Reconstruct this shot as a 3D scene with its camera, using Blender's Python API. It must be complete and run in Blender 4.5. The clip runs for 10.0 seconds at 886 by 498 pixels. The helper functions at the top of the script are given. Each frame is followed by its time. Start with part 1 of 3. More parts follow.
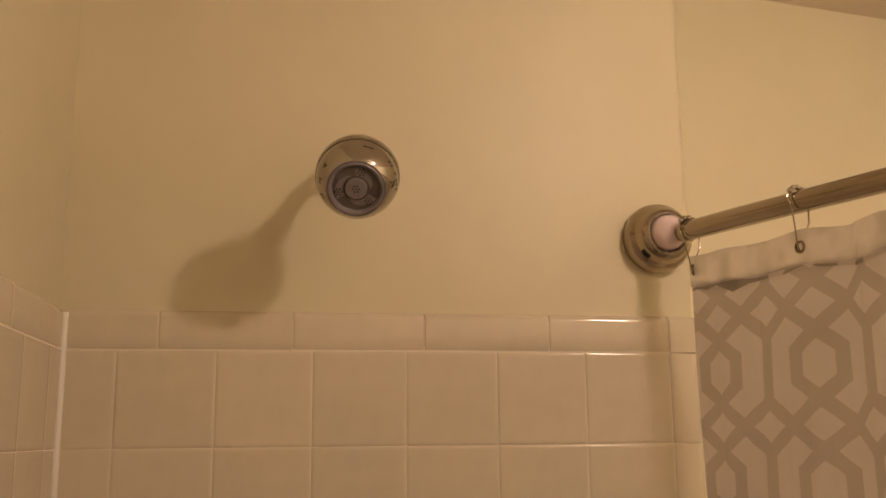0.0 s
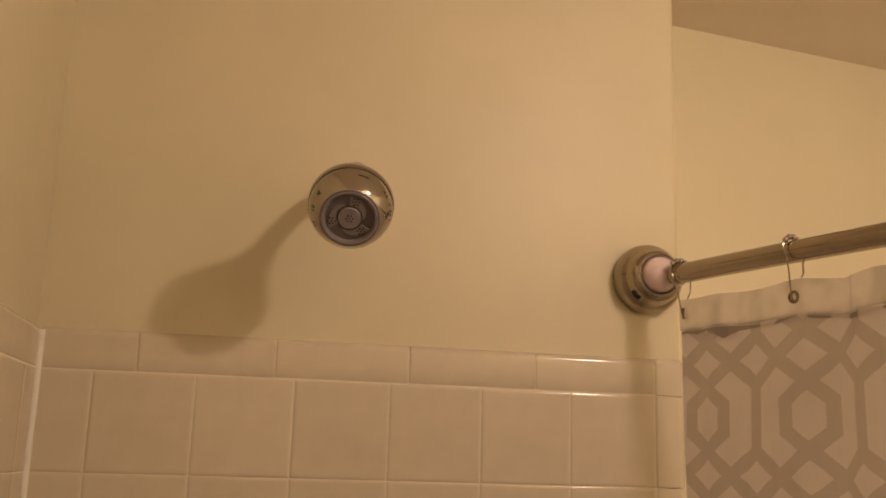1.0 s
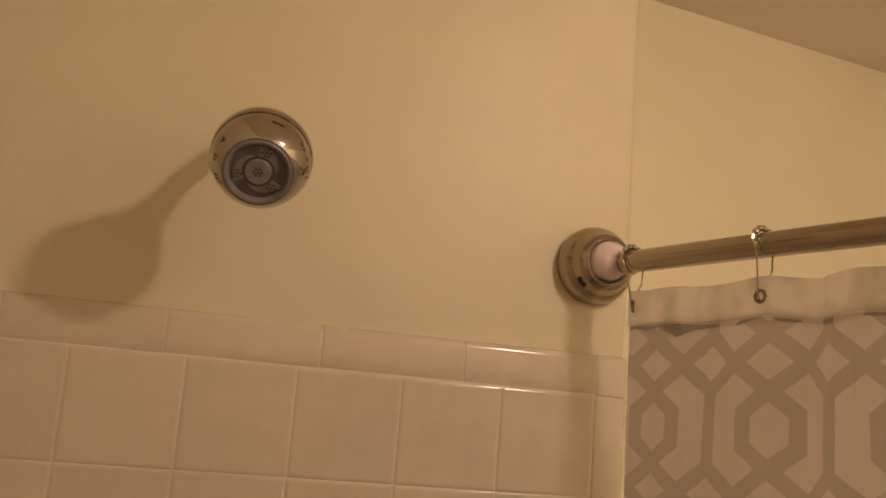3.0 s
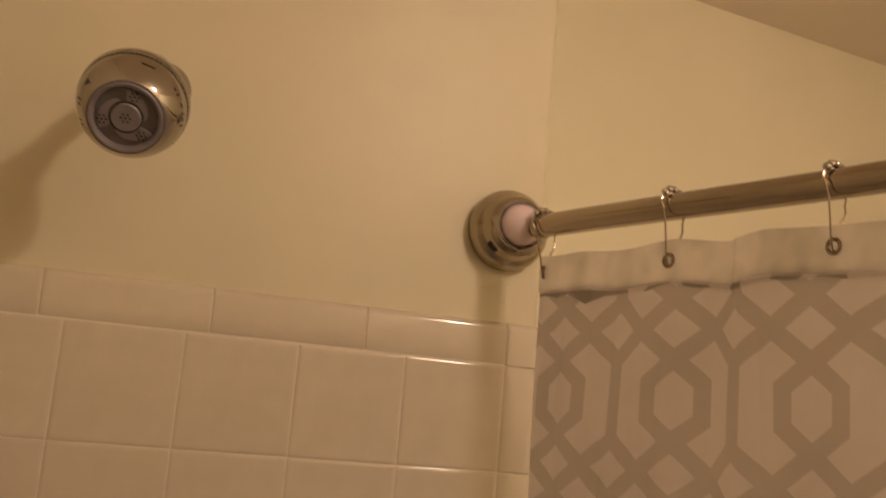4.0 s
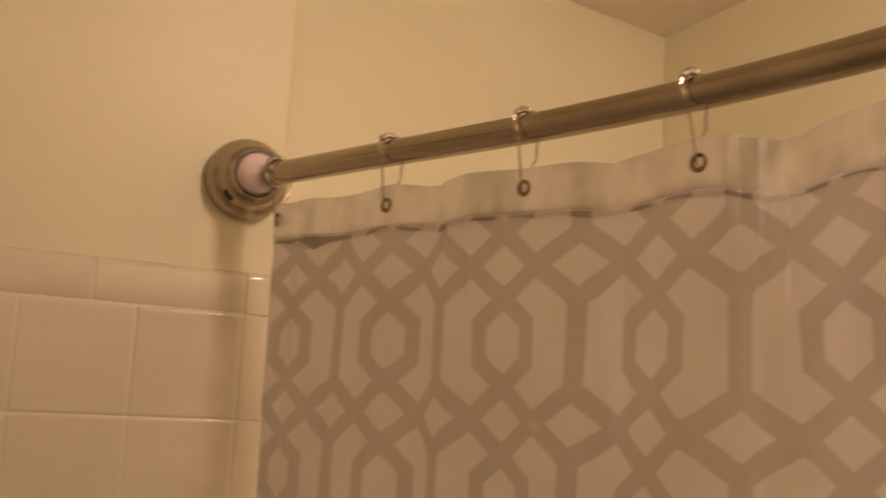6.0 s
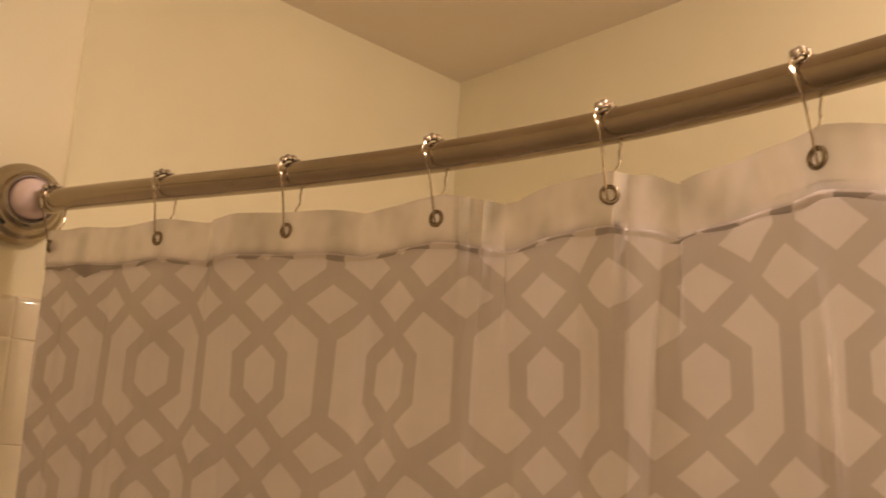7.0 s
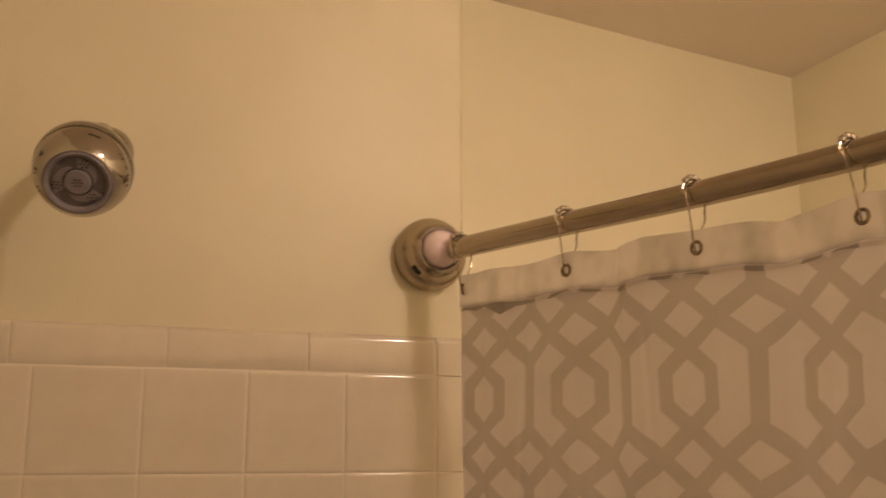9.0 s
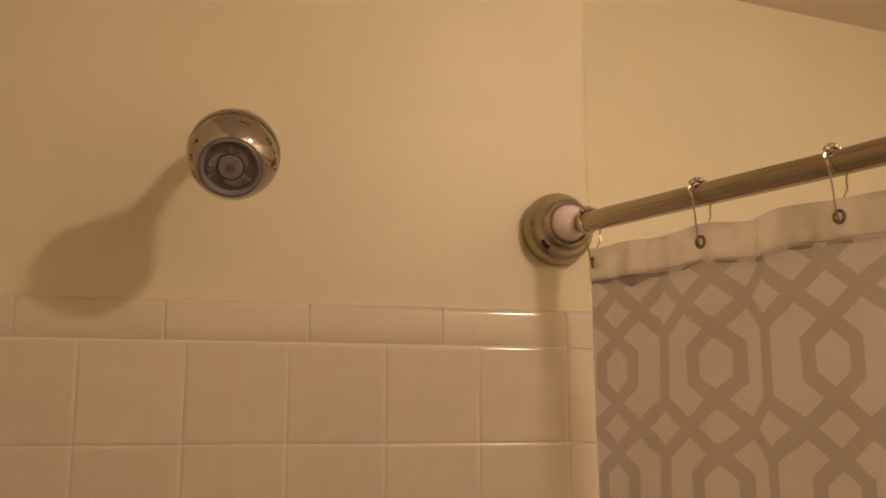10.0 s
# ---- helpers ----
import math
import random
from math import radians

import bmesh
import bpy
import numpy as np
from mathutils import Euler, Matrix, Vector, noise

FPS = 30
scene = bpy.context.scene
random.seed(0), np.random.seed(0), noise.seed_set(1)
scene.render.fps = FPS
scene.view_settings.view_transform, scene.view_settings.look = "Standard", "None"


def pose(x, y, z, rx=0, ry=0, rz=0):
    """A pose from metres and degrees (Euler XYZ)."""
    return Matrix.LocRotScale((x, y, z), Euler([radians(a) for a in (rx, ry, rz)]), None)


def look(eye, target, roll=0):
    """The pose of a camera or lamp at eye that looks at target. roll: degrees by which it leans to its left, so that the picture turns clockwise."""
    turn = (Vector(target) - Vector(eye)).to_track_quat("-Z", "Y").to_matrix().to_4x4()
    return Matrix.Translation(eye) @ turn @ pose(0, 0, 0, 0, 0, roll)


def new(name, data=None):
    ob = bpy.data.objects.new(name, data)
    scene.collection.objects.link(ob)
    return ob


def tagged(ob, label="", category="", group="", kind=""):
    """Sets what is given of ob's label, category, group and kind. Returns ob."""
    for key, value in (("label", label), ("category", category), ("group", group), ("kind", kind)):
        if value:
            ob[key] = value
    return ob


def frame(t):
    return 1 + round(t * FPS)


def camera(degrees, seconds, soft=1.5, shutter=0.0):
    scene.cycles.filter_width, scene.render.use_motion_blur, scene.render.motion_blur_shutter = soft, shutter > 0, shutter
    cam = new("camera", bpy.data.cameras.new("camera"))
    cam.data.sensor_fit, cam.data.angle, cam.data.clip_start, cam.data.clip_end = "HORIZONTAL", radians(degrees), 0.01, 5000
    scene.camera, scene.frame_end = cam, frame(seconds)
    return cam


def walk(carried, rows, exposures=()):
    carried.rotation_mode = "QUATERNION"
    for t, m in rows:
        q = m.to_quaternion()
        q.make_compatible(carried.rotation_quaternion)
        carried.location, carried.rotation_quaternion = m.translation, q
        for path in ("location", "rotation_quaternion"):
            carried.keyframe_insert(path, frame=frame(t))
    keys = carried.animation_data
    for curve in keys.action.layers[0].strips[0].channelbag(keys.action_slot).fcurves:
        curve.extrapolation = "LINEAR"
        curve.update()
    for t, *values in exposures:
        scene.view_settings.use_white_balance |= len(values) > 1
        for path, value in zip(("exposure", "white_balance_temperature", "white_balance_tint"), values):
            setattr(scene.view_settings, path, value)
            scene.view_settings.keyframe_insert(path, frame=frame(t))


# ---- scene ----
cam = camera(49.1, 10.0, shutter=0.4)
PATH = [
    (0, (0.182, -1.144, 1.731), (0.509, 0.792, 2.11), -0.5),
    (0.5, (0.174, -1.14, 1.734), (0.476, 0.799, 2.122), 0.1),
    (1, (0.165, -1.127, 1.749), (0.544, 0.792, 2.168), 1.8),
    (1.5, (0.155, -1.102, 1.748), (0.615, 0.806, 2.134), 2.2),
    (2, (0.151, -1.078, 1.75), (0.679, 0.814, 2.126), 3.0),
    (2.5, (0.155, -1.043, 1.764), (0.674, 0.849, 2.153), 3.7),
    (2.7, (0.166, -1.019, 1.775), (0.688, 0.875, 2.15), 4.3),
    (3.8, (0.28, -0.966, 1.774), (0.799, 0.929, 2.146), 5.0),
    (4, (0.28, -0.96, 1.77), (0.867, 0.921, 2.113), 5.0),
    (4.5, (0.309, -0.963, 1.764), (0.921, 0.918, 2.065), 3.5),
    (5, (0.317, -0.961, 1.751), (1.003, 0.896, 2.031), 2.7),
    (5.5, (0.357, -0.975, 1.752), (1.087, 0.864, 2.039), 2.7),
    (6, (0.374, -1.007, 1.755), (1.278, 0.751, 2.057), 3.1),
    (6.2, (0.383, -1.027, 1.757), (1.351, 0.694, 2.074), 3.1),
    (7.3, (0.377, -1.097, 1.763), (1.642, 0.404, 2.143), 3.9),
    (7.5, (0.375, -1.098, 1.761), (1.654, 0.392, 2.143), 3.9),
    (8, (0.348, -1.099, 1.757), (1.479, 0.503, 2.147), 1.8),
    (8.5, (0.304, -1.086, 1.756), (1.147, 0.678, 2.179), 0.5),
    (9, (0.274, -1.079, 1.752), (0.945, 0.763, 2.146), 0.1),
    (9.5, (0.246, -1.082, 1.751), (0.824, 0.798, 2.111), 0.1),
    (10, (0.229, -1.087, 1.748), (0.717, 0.821, 2.092), 0.0),
]
walk(cam, [(t, look(e, g, r)) for t, e, g, r in PATH],
     exposures=[(0, 0.02), (1.2, 0.01), (2.2, -0.06), (4.0, -0.11), (4.5, 0.01), (5.4, 0.01), (7.0, 0.12), (8.0, 0.10), (8.6, 0.06), (9.4, 0.01), (10, 0.0)])
scene.view_settings.exposure = 0.0

# ---- key sizes (metres) ----
CAP_Z = 1.83          # underside of the bullnose course
CAP_H = 0.046
PITCH = 0.110         # wall tile pitch
CORNER_X = -0.059     # tiled face of the long tub wall
END_X = 0.701         # rounded outer end of the tiled field
ROD_Z = 1.971
ROD_R = 0.0120
CEIL = 2.54
LAMP = (1.032, -1.14, CEIL)

# ---- world ----
world = bpy.data.worlds.new("world")
scene.world = world
world.use_nodes = True
world.node_tree.nodes["Background"].inputs[0].default_value = (0.02, 0.015, 0.01, 1)
world.node_tree.nodes["Background"].inputs[1].default_value = 0.3


# ---- materials ----
def nodes_of(name):
    m = bpy.data.materials.new(name)
    m.use_nodes = True
    nt = m.node_tree
    return m, nt, nt.nodes["Principled BSDF"]


def link(nt, a, b):
    nt.links.new(a, b)


def noise_node(nt, scale, detail=4.0, rough=0.55, coord="Object"):
    tc = nt.nodes.new("ShaderNodeTexCoord")
    n = nt.nodes.new("ShaderNodeTexNoise")
    n.inputs["Scale"].default_value = scale
    n.inputs["Detail"].default_value = detail
    n.inputs["Roughness"].default_value = rough
    link(nt, tc.outputs[coord], n.inputs["Vector"])
    return n


def ramp(nt, src, lo, hi, a=0.3, b=0.7):
    r = nt.nodes.new("ShaderNodeValToRGB")
    r.color_ramp.elements[0].position, r.color_ramp.elements[1].position = a, b
    r.color_ramp.elements[0].color, r.color_ramp.elements[1].color = (*lo, 1), (*hi, 1)
    link(nt, src, r.inputs["Fac"])
    return r


def bump(nt, src, strength, distance, bsdf, socket="Normal"):
    b = nt.nodes.new("ShaderNodeBump")
    b.inputs["Strength"].default_value = strength
    b.inputs["Distance"].default_value = distance
    link(nt, src, b.inputs["Height"])
    link(nt, b.outputs["Normal"], bsdf.inputs[socket])
    return b


def surface(name, lo, hi, scale, rough, metal=0.0, bump_scale=0.0, bump_d=0.0005, bump_s=0.4, spec=0.5, rough_var=0.0):
    m, nt, p = nodes_of(name)
    n = noise_node(nt, scale)
    c = ramp(nt, n.outputs["Fac"], lo, hi)
    link(nt, c.outputs["Color"], p.inputs["Base Color"])
    p.inputs["Roughness"].default_value = rough
    p.inputs["Metallic"].default_value = metal
    p.inputs["Specular IOR Level"].default_value = spec
    if rough_var:
        r = nt.nodes.new("ShaderNodeMapRange")
        r.inputs["To Min"].default_value = rough - rough_var
        r.inputs["To Max"].default_value = rough + rough_var
        link(nt, noise_node(nt, scale * 3.1, 6).outputs["Fac"], r.inputs["Value"])
        link(nt, r.outputs["Result"], p.inputs["Roughness"])
    if bump_scale:
        bump(nt, noise_node(nt, bump_scale, 3).outputs["Fac"], bump_s, bump_d, p)
    return m


# One cream paint, darkened for shower walls, lightened for room walls, to balance the light.
PAINT_DIMMED = surface("cream_paint_dimmed", (0.658, 0.588, 0.418), (0.696, 0.626, 0.452), 5.0, 0.45, bump_scale=260.0, bump_d=0.0004, bump_s=0.35, spec=0.4, rough_var=0.08)
PAINT_LIT = surface("cream_paint_lit", (0.89, 0.822, 0.625), (0.925, 0.857, 0.66), 5.0, 0.5, bump_scale=260.0, bump_d=0.0004, bump_s=0.35, spec=0.4, rough_var=0.08)
CEIL_PAINT = surface("ceiling_paint", (0.87, 0.775, 0.675), (0.90, 0.805, 0.705), 4.0, 0.8, bump_scale=220.0, bump_d=0.0006)
FLOOR_MAT = surface("floor_vinyl", (0.76, 0.72, 0.66), (0.82, 0.78, 0.72), 9.0, 0.5)
GROUT = surface("grout", (0.70, 0.63, 0.525), (0.76, 0.69, 0.58), 60.0, 0.85, bump_scale=900.0, bump_d=0.0003)
CAULK = surface("caulk", (0.80, 0.77, 0.70), (0.86, 0.83, 0.76), 30.0, 0.5)
NICKEL = surface("brushed_nickel", (0.38, 0.325, 0.25), (0.46, 0.395, 0.31), 14.0, 0.19, metal=1.0, bump_scale=700.0, bump_d=0.00004, bump_s=0.2, rough_var=0.05)
CHROME = surface("chrome", (0.40, 0.37, 0.335), (0.48, 0.445, 0.405), 20.0, 0.10, metal=1.0, rough_var=0.04)
WIRE = surface("steel_wire", (0.42, 0.355, 0.275), (0.55, 0.47, 0.37), 50.0, 0.15, metal=1.0)
DARK_STEEL = surface("grommet_steel", (0.25, 0.20, 0.145), (0.36, 0.30, 0.225), 80.0, 0.25, metal=1.0)
PINK_PLASTIC = surface("pale_pink_plastic", (0.79, 0.635, 0.665), (0.84, 0.685, 0.71), 30.0, 0.25)
BEAD = surface("bead_steel", (0.44, 0.40, 0.365), (0.54, 0.50, 0.46), 90.0, 0.05, metal=1.0)
GREY_PLASTIC = surface("grey_plastic", (0.115, 0.098, 0.108), (0.15, 0.13, 0.14), 60.0, 0.36)
PALE_PLASTIC = surface("pale_grey_plastic", (0.20, 0.175, 0.19), (0.245, 0.215, 0.23), 60.0, 0.38)
MARK = surface("faded_print", (0.045, 0.036, 0.030), (0.11, 0.09, 0.075), 400.0, 0.5)
BLACK = surface("dark_hole", (0.012, 0.011, 0.010), (0.02, 0.018, 0.016), 60.0, 0.5)


def tile_material():
    m, nt, p = nodes_of("glazed_tile")
    info = nt.nodes.new("ShaderNodeObjectInfo")
    hue = ramp(nt, info.outputs["Random"], (0.645, 0.570, 0.452), (0.68, 0.603, 0.478), 0.0, 1.0)
    mottle = ramp(nt, noise_node(nt, 35.0, 5).outputs["Fac"], (0.95, 0.94, 0.93), (1, 1, 1))
    mix = nt.nodes.new("ShaderNodeMix")
    mix.data_type, mix.blend_type = "RGBA", "MULTIPLY"
    mix.inputs["Factor"].default_value = 1.0
    link(nt, hue.outputs["Color"], mix.inputs["A"])
    link(nt, mottle.outputs["Color"], mix.inputs["B"])
    link(nt, mix.outputs["Result"], p.inputs["Base Color"])
    r = nt.nodes.new("ShaderNodeMapRange")
    r.inputs["To Min"].default_value, r.inputs["To Max"].default_value = 0.07, 0.13
    link(nt, noise_node(nt, 24.0, 5).outputs["Fac"], r.inputs["Value"])
    link(nt, r.outputs["Result"], p.inputs["Roughness"])
    bump(nt, noise_node(nt, 22.0, 2).outputs["Fac"], 0.12, 0.0005, p)
    return m


TILE_MAT = tile_material()

# printed lattice: ring columns every LAT_P, rows every LAT_H
LAT_P, LAT_H, LAT_B, LAT_A, LAT_T = 0.131, 0.1215, 0.0345, 0.0241, 0.0150


def math_node(nt, op, a, b=None, c=None):
    n = nt.nodes.new("ShaderNodeMath")
    n.operation = op
    for i, v in enumerate((a, b, c)):
        if v is None:
            continue
        if isinstance(v, (int, float)):
            n.inputs[i].default_value = v
        else:
            link(nt, v, n.inputs[i])
    return n.outputs[0]


def lattice_mask(nt):
    """1 on the printed bands, 0 in the pale cells; the sheet's UV is in metres from a ring's centre."""
    uv = nt.nodes.new("ShaderNodeUVMap")
    uv.uv_map = "cloth"
    sep = nt.nodes.new("ShaderNodeSeparateXYZ")
    link(nt, uv.outputs["UV"], sep.inputs["Vector"])

    def fold(src, period):
        k = math_node(nt, "ROUND", math_node(nt, "DIVIDE", src, period))
        return math_node(nt, "ABSOLUTE", math_node(nt, "SUBTRACT", src, math_node(nt, "MULTIPLY", k, period)))
    q, w = fold(sep.outputs["X"], LAT_P), fold(sep.outputs["Y"], LAT_H)
    slope = (LAT_H / 2 - LAT_B) / (LAT_P / 4)
    cosf = 1 / math.sqrt(1 + slope * slope)
    sq = math_node(nt, "MULTIPLY", q, slope)
    up = math_node(nt, "ADD", sq, LAT_B)
    down = math_node(nt, "SUBTRACT", LAT_H - LAT_B, sq)
    d1 = math_node(nt, "MULTIPLY", math_node(nt, "ABSOLUTE", math_node(nt, "SUBTRACT", w, math_node(nt, "MINIMUM", up, down))), cosf)
    hexa = math_node(nt, "MAXIMUM", math_node(nt, "MULTIPLY", math_node(nt, "SUBTRACT", math_node(nt, "ADD", w, sq), LAT_B), cosf), math_node(nt, "SUBTRACT", q, LAT_A))
    dr = math_node(nt, "ABSOLUTE", hexa)
    db = math_node(nt, "MAXIMUM", math_node(nt, "SUBTRACT", LAT_P / 2, q), math_node(nt, "SUBTRACT", w, LAT_B))
    d = math_node(nt, "MINIMUM", d1, math_node(nt, "MINIMUM", dr, db))
    r = nt.nodes.new("ShaderNodeMapRange")
    r.interpolation_type = "SMOOTHSTEP"
    r.inputs["From Min"].default_value, r.inputs["From Max"].default_value = LAT_T / 2 + 0.0006, LAT_T / 2 - 0.0006
    link(nt, d, r.inputs["Value"])
    return r.outputs["Result"]


def patchy(nt, scale, stretch, detail=3.0):
    """Noise over the object's own space, stretched along it."""
    tc, mp = nt.nodes.new("ShaderNodeTexCoord"), nt.nodes.new("ShaderNodeMapping")
    mp.inputs["Scale"].default_value = stretch
    mp.inputs["Rotation"].default_value = (0.25, 0.1, 0.0)
    n = nt.nodes.new("ShaderNodeTexNoise")
    n.inputs["Scale"].default_value, n.inputs["Detail"].default_value = scale, detail
    link(nt, tc.outputs["Object"], mp.inputs["Vector"])
    link(nt, mp.outputs["Vector"], n.inputs["Vector"])
    return n.outputs["Fac"]


def sheet_material(name, pale, band, printed=True, through_light=0.34, ior=1.68, rough=0.15, wrinkle=0.75, clear=0.0, grain=26.0):
    """Thin vinyl: scatters on both sides, wrinkled gloss; clear lets some of the view through."""
    m, nt, p = nodes_of(name)
    mix = nt.nodes.new("ShaderNodeMix")
    mix.data_type = "RGBA"
    mix.inputs["A"].default_value, mix.inputs["B"].default_value = (*pale, 1), (*band, 1)
    if printed:
        link(nt, lattice_mask(nt), mix.inputs["Factor"])
        cloud = ramp(nt, noise_node(nt, 11.0, 5).outputs["Fac"], (0.90, 0.89, 0.89), (1, 1, 1))
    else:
        # random grey patches put the header's bright and shaded facets into its colour
        facet_shade = nt.nodes.new("ShaderNodeMapRange")
        facet_shade.inputs["From Min"].default_value, facet_shade.inputs["From Max"].default_value = 0.40, 0.68
        link(nt, patchy(nt, 21.0, (1.0, 1.0, 0.7), 2.0), facet_shade.inputs["Value"])
        link(nt, facet_shade.outputs["Result"], mix.inputs["Factor"])
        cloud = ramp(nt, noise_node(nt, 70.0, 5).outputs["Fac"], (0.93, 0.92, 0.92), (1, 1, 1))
    mul = nt.nodes.new("ShaderNodeMix")
    mul.data_type, mul.blend_type = "RGBA", "MULTIPLY"
    mul.inputs["Factor"].default_value = 1.0
    link(nt, mix.outputs["Result"], mul.inputs["A"])
    link(nt, cloud.outputs["Color"], mul.inputs["B"])
    col = mul.outputs["Result"]
    dif, tra, glo = (nt.nodes.new("ShaderNodeBsdf" + k) for k in ("Diffuse", "Translucent", "Glossy"))
    link(nt, col, dif.inputs["Color"])
    link(nt, col, tra.inputs["Color"])
    glo.inputs["Roughness"].default_value = rough
    glo.inputs["Color"].default_value = (0.95, 0.95, 0.95, 1)
    s1, s2 = nt.nodes.new("ShaderNodeMixShader"), nt.nodes.new("ShaderNodeMixShader")
    s1.inputs[0].default_value = through_light
    link(nt, dif.outputs[0], s1.inputs[1])
    link(nt, tra.outputs[0], s1.inputs[2])
    body = s1.outputs[0]
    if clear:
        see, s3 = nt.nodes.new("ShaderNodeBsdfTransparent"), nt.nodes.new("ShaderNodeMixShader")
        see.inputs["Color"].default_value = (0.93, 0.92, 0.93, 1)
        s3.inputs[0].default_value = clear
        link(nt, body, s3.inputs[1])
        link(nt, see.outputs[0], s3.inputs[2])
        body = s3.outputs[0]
    fres = nt.nodes.new("ShaderNodeFresnel")
    fres.inputs["IOR"].default_value = ior
    link(nt, fres.outputs[0], s2.inputs[0])
    link(nt, body, s2.inputs[1])
    link(nt, glo.outputs[0], s2.inputs[2])
    b = bump(nt, patchy(nt, grain, (1.0, 1.0, 0.16)), wrinkle, 0.006, glo)
    link(nt, b.outputs["Normal"], fres.inputs["Normal"])
    b2 = bump(nt, patchy(nt, grain * 0.8, (1.0, 1.0, 0.3), 3.0), 0.45, 0.004, dif)
    link(nt, b2.outputs["Normal"], tra.inputs["Normal"])
    link(nt, s2.outputs[0], nt.nodes["Material Output"].inputs["Surface"])
    return m


CLOTH = sheet_material("printed_vinyl", (0.915, 0.865, 0.905), (0.685, 0.635, 0.64), through_light=0.29)
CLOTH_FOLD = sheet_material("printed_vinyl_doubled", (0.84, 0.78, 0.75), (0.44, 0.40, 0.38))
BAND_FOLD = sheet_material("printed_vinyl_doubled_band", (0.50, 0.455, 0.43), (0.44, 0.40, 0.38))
# second colour: the grey of the shading painted over the header
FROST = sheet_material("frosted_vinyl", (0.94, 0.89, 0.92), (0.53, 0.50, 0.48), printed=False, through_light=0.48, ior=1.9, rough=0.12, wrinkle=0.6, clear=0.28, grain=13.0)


# ---- mesh helpers ----
def mesh_from(name, bm, mat, smooth=True, recalc=True):
    me = bpy.data.meshes.new(name)
    if recalc:
        bmesh.ops.recalc_face_normals(bm, faces=bm.faces)
    bm.to_mesh(me)
    bm.free()
    me.materials.append(mat)
    if smooth:
        for poly in me.polygons:
            poly.use_smooth = True
        me.set_sharp_from_angle(angle=radians(38))
    return me


def part(name, bm, mat, parent, label="", m=None, smooth=True, recalc=True):
    ob = new(name, mesh_from(name, bm, mat, smooth, recalc))
    ob.parent = parent
    if m is not None:
        ob.matrix_basis = m
    return tagged(ob, label)


def base(name, m, label, category, group="", kind=""):
    ob = new(name)
    ob.empty_display_size = 0.02
    ob.matrix_basis = m
    return tagged(ob, label, category, group, kind)


def lathe(profile, segs=64, cap_ends=True):
    """Turned solid round local z from (radius, z) pairs."""
    bm = bmesh.new()
    rings = []
    for r, z in profile:
        rings.append([bm.verts.new((r * math.cos(2 * math.pi * i / segs), r * math.sin(2 * math.pi * i / segs), z)) for i in range(segs)])
    for a, b in zip(rings, rings[1:]):
        for i in range(segs):
            j = (i + 1) % segs
            bm.faces.new((a[i], a[j], b[j], b[i]))
    if cap_ends:
        bm.faces.new(rings[0])
        bm.faces.new(rings[-1])
    return bm


def tube(points, radius, segs=10, closed=False, bm=None):
    bm = bm or bmesh.new()
    pts = [Vector(p) for p in points]
    n = len(pts)
    rings, up = [], None
    for i, p in enumerate(pts):
        a = pts[i - 1] if (i or closed) else p
        b = pts[(i + 1) % n] if (i < n - 1 or closed) else p
        t = (b - a).normalized()
        if up is None:
            up = t.orthogonal().normalized()
        up = (up - t * up.dot(t)).normalized()
        side = t.cross(up)
        rings.append([bm.verts.new(p + radius * (math.cos(2 * math.pi * k / segs) * up + math.sin(2 * math.pi * k / segs) * side)) for k in range(segs)])
    pairs = list(zip(rings, rings[1:])) + ([(rings[-1], rings[0])] if closed else [])
    for a, b in pairs:
        for k in range(segs):
            j = (k + 1) % segs
            bm.faces.new((a[k], a[j], b[j], b[k]))
    if not closed:
        bm.faces.new(rings[0])
        bm.faces.new(rings[-1])
    return bm


def ball(r, center=(0, 0, 0), segs=20, rows=12, bm=None):
    bm = bm or bmesh.new()
    bmesh.ops.create_uvsphere(bm, u_segments=segs, v_segments=rows, radius=r, matrix=Matrix.Translation(center))
    return bm


def slab(outline, z0, z1):
    bm = bmesh.new()
    lo = [bm.verts.new((x, y, z0)) for x, y in outline]
    hi = [bm.verts.new((x, y, z1)) for x, y in outline]
    n = len(outline)
    for i in range(n):
        bm.faces.new((lo[i], lo[(i + 1) % n], hi[(i + 1) % n], hi[i]))
    bm.faces.new(lo)
    bm.faces.new(hi)
    return bm


def structure(name, bm, mat, label, category, smooth=False):
    return tagged(new(name, mesh_from(name, bm, mat, smooth)), label, category, kind="structure")


def spline(knots, t):
    """Natural-looking curve through (t, value) knots (Catmull-Rom)."""
    i = max(j for j in range(len(knots) - 1) if knots[j][0] <= t or j == 0)
    p = [knots[max(i - 1, 0)], knots[i], knots[i + 1], knots[min(i + 2, len(knots) - 1)]]
    h = p[2][0] - p[1][0]
    u = (t - p[1][0]) / h
    m1 = (p[2][1] - p[0][1]) / max(p[2][0] - p[0][0], 1e-6) * h
    m2 = (p[3][1] - p[1][1]) / max(p[3][0] - p[1][0], 1e-6) * h
    return (2 * u**3 - 3 * u**2 + 1) * p[1][1] + (u**3 - 2 * u**2 + u) * m1 + (-2 * u**3 + 3 * u**2) * p[2][1] + (u**3 - u**2) * m2


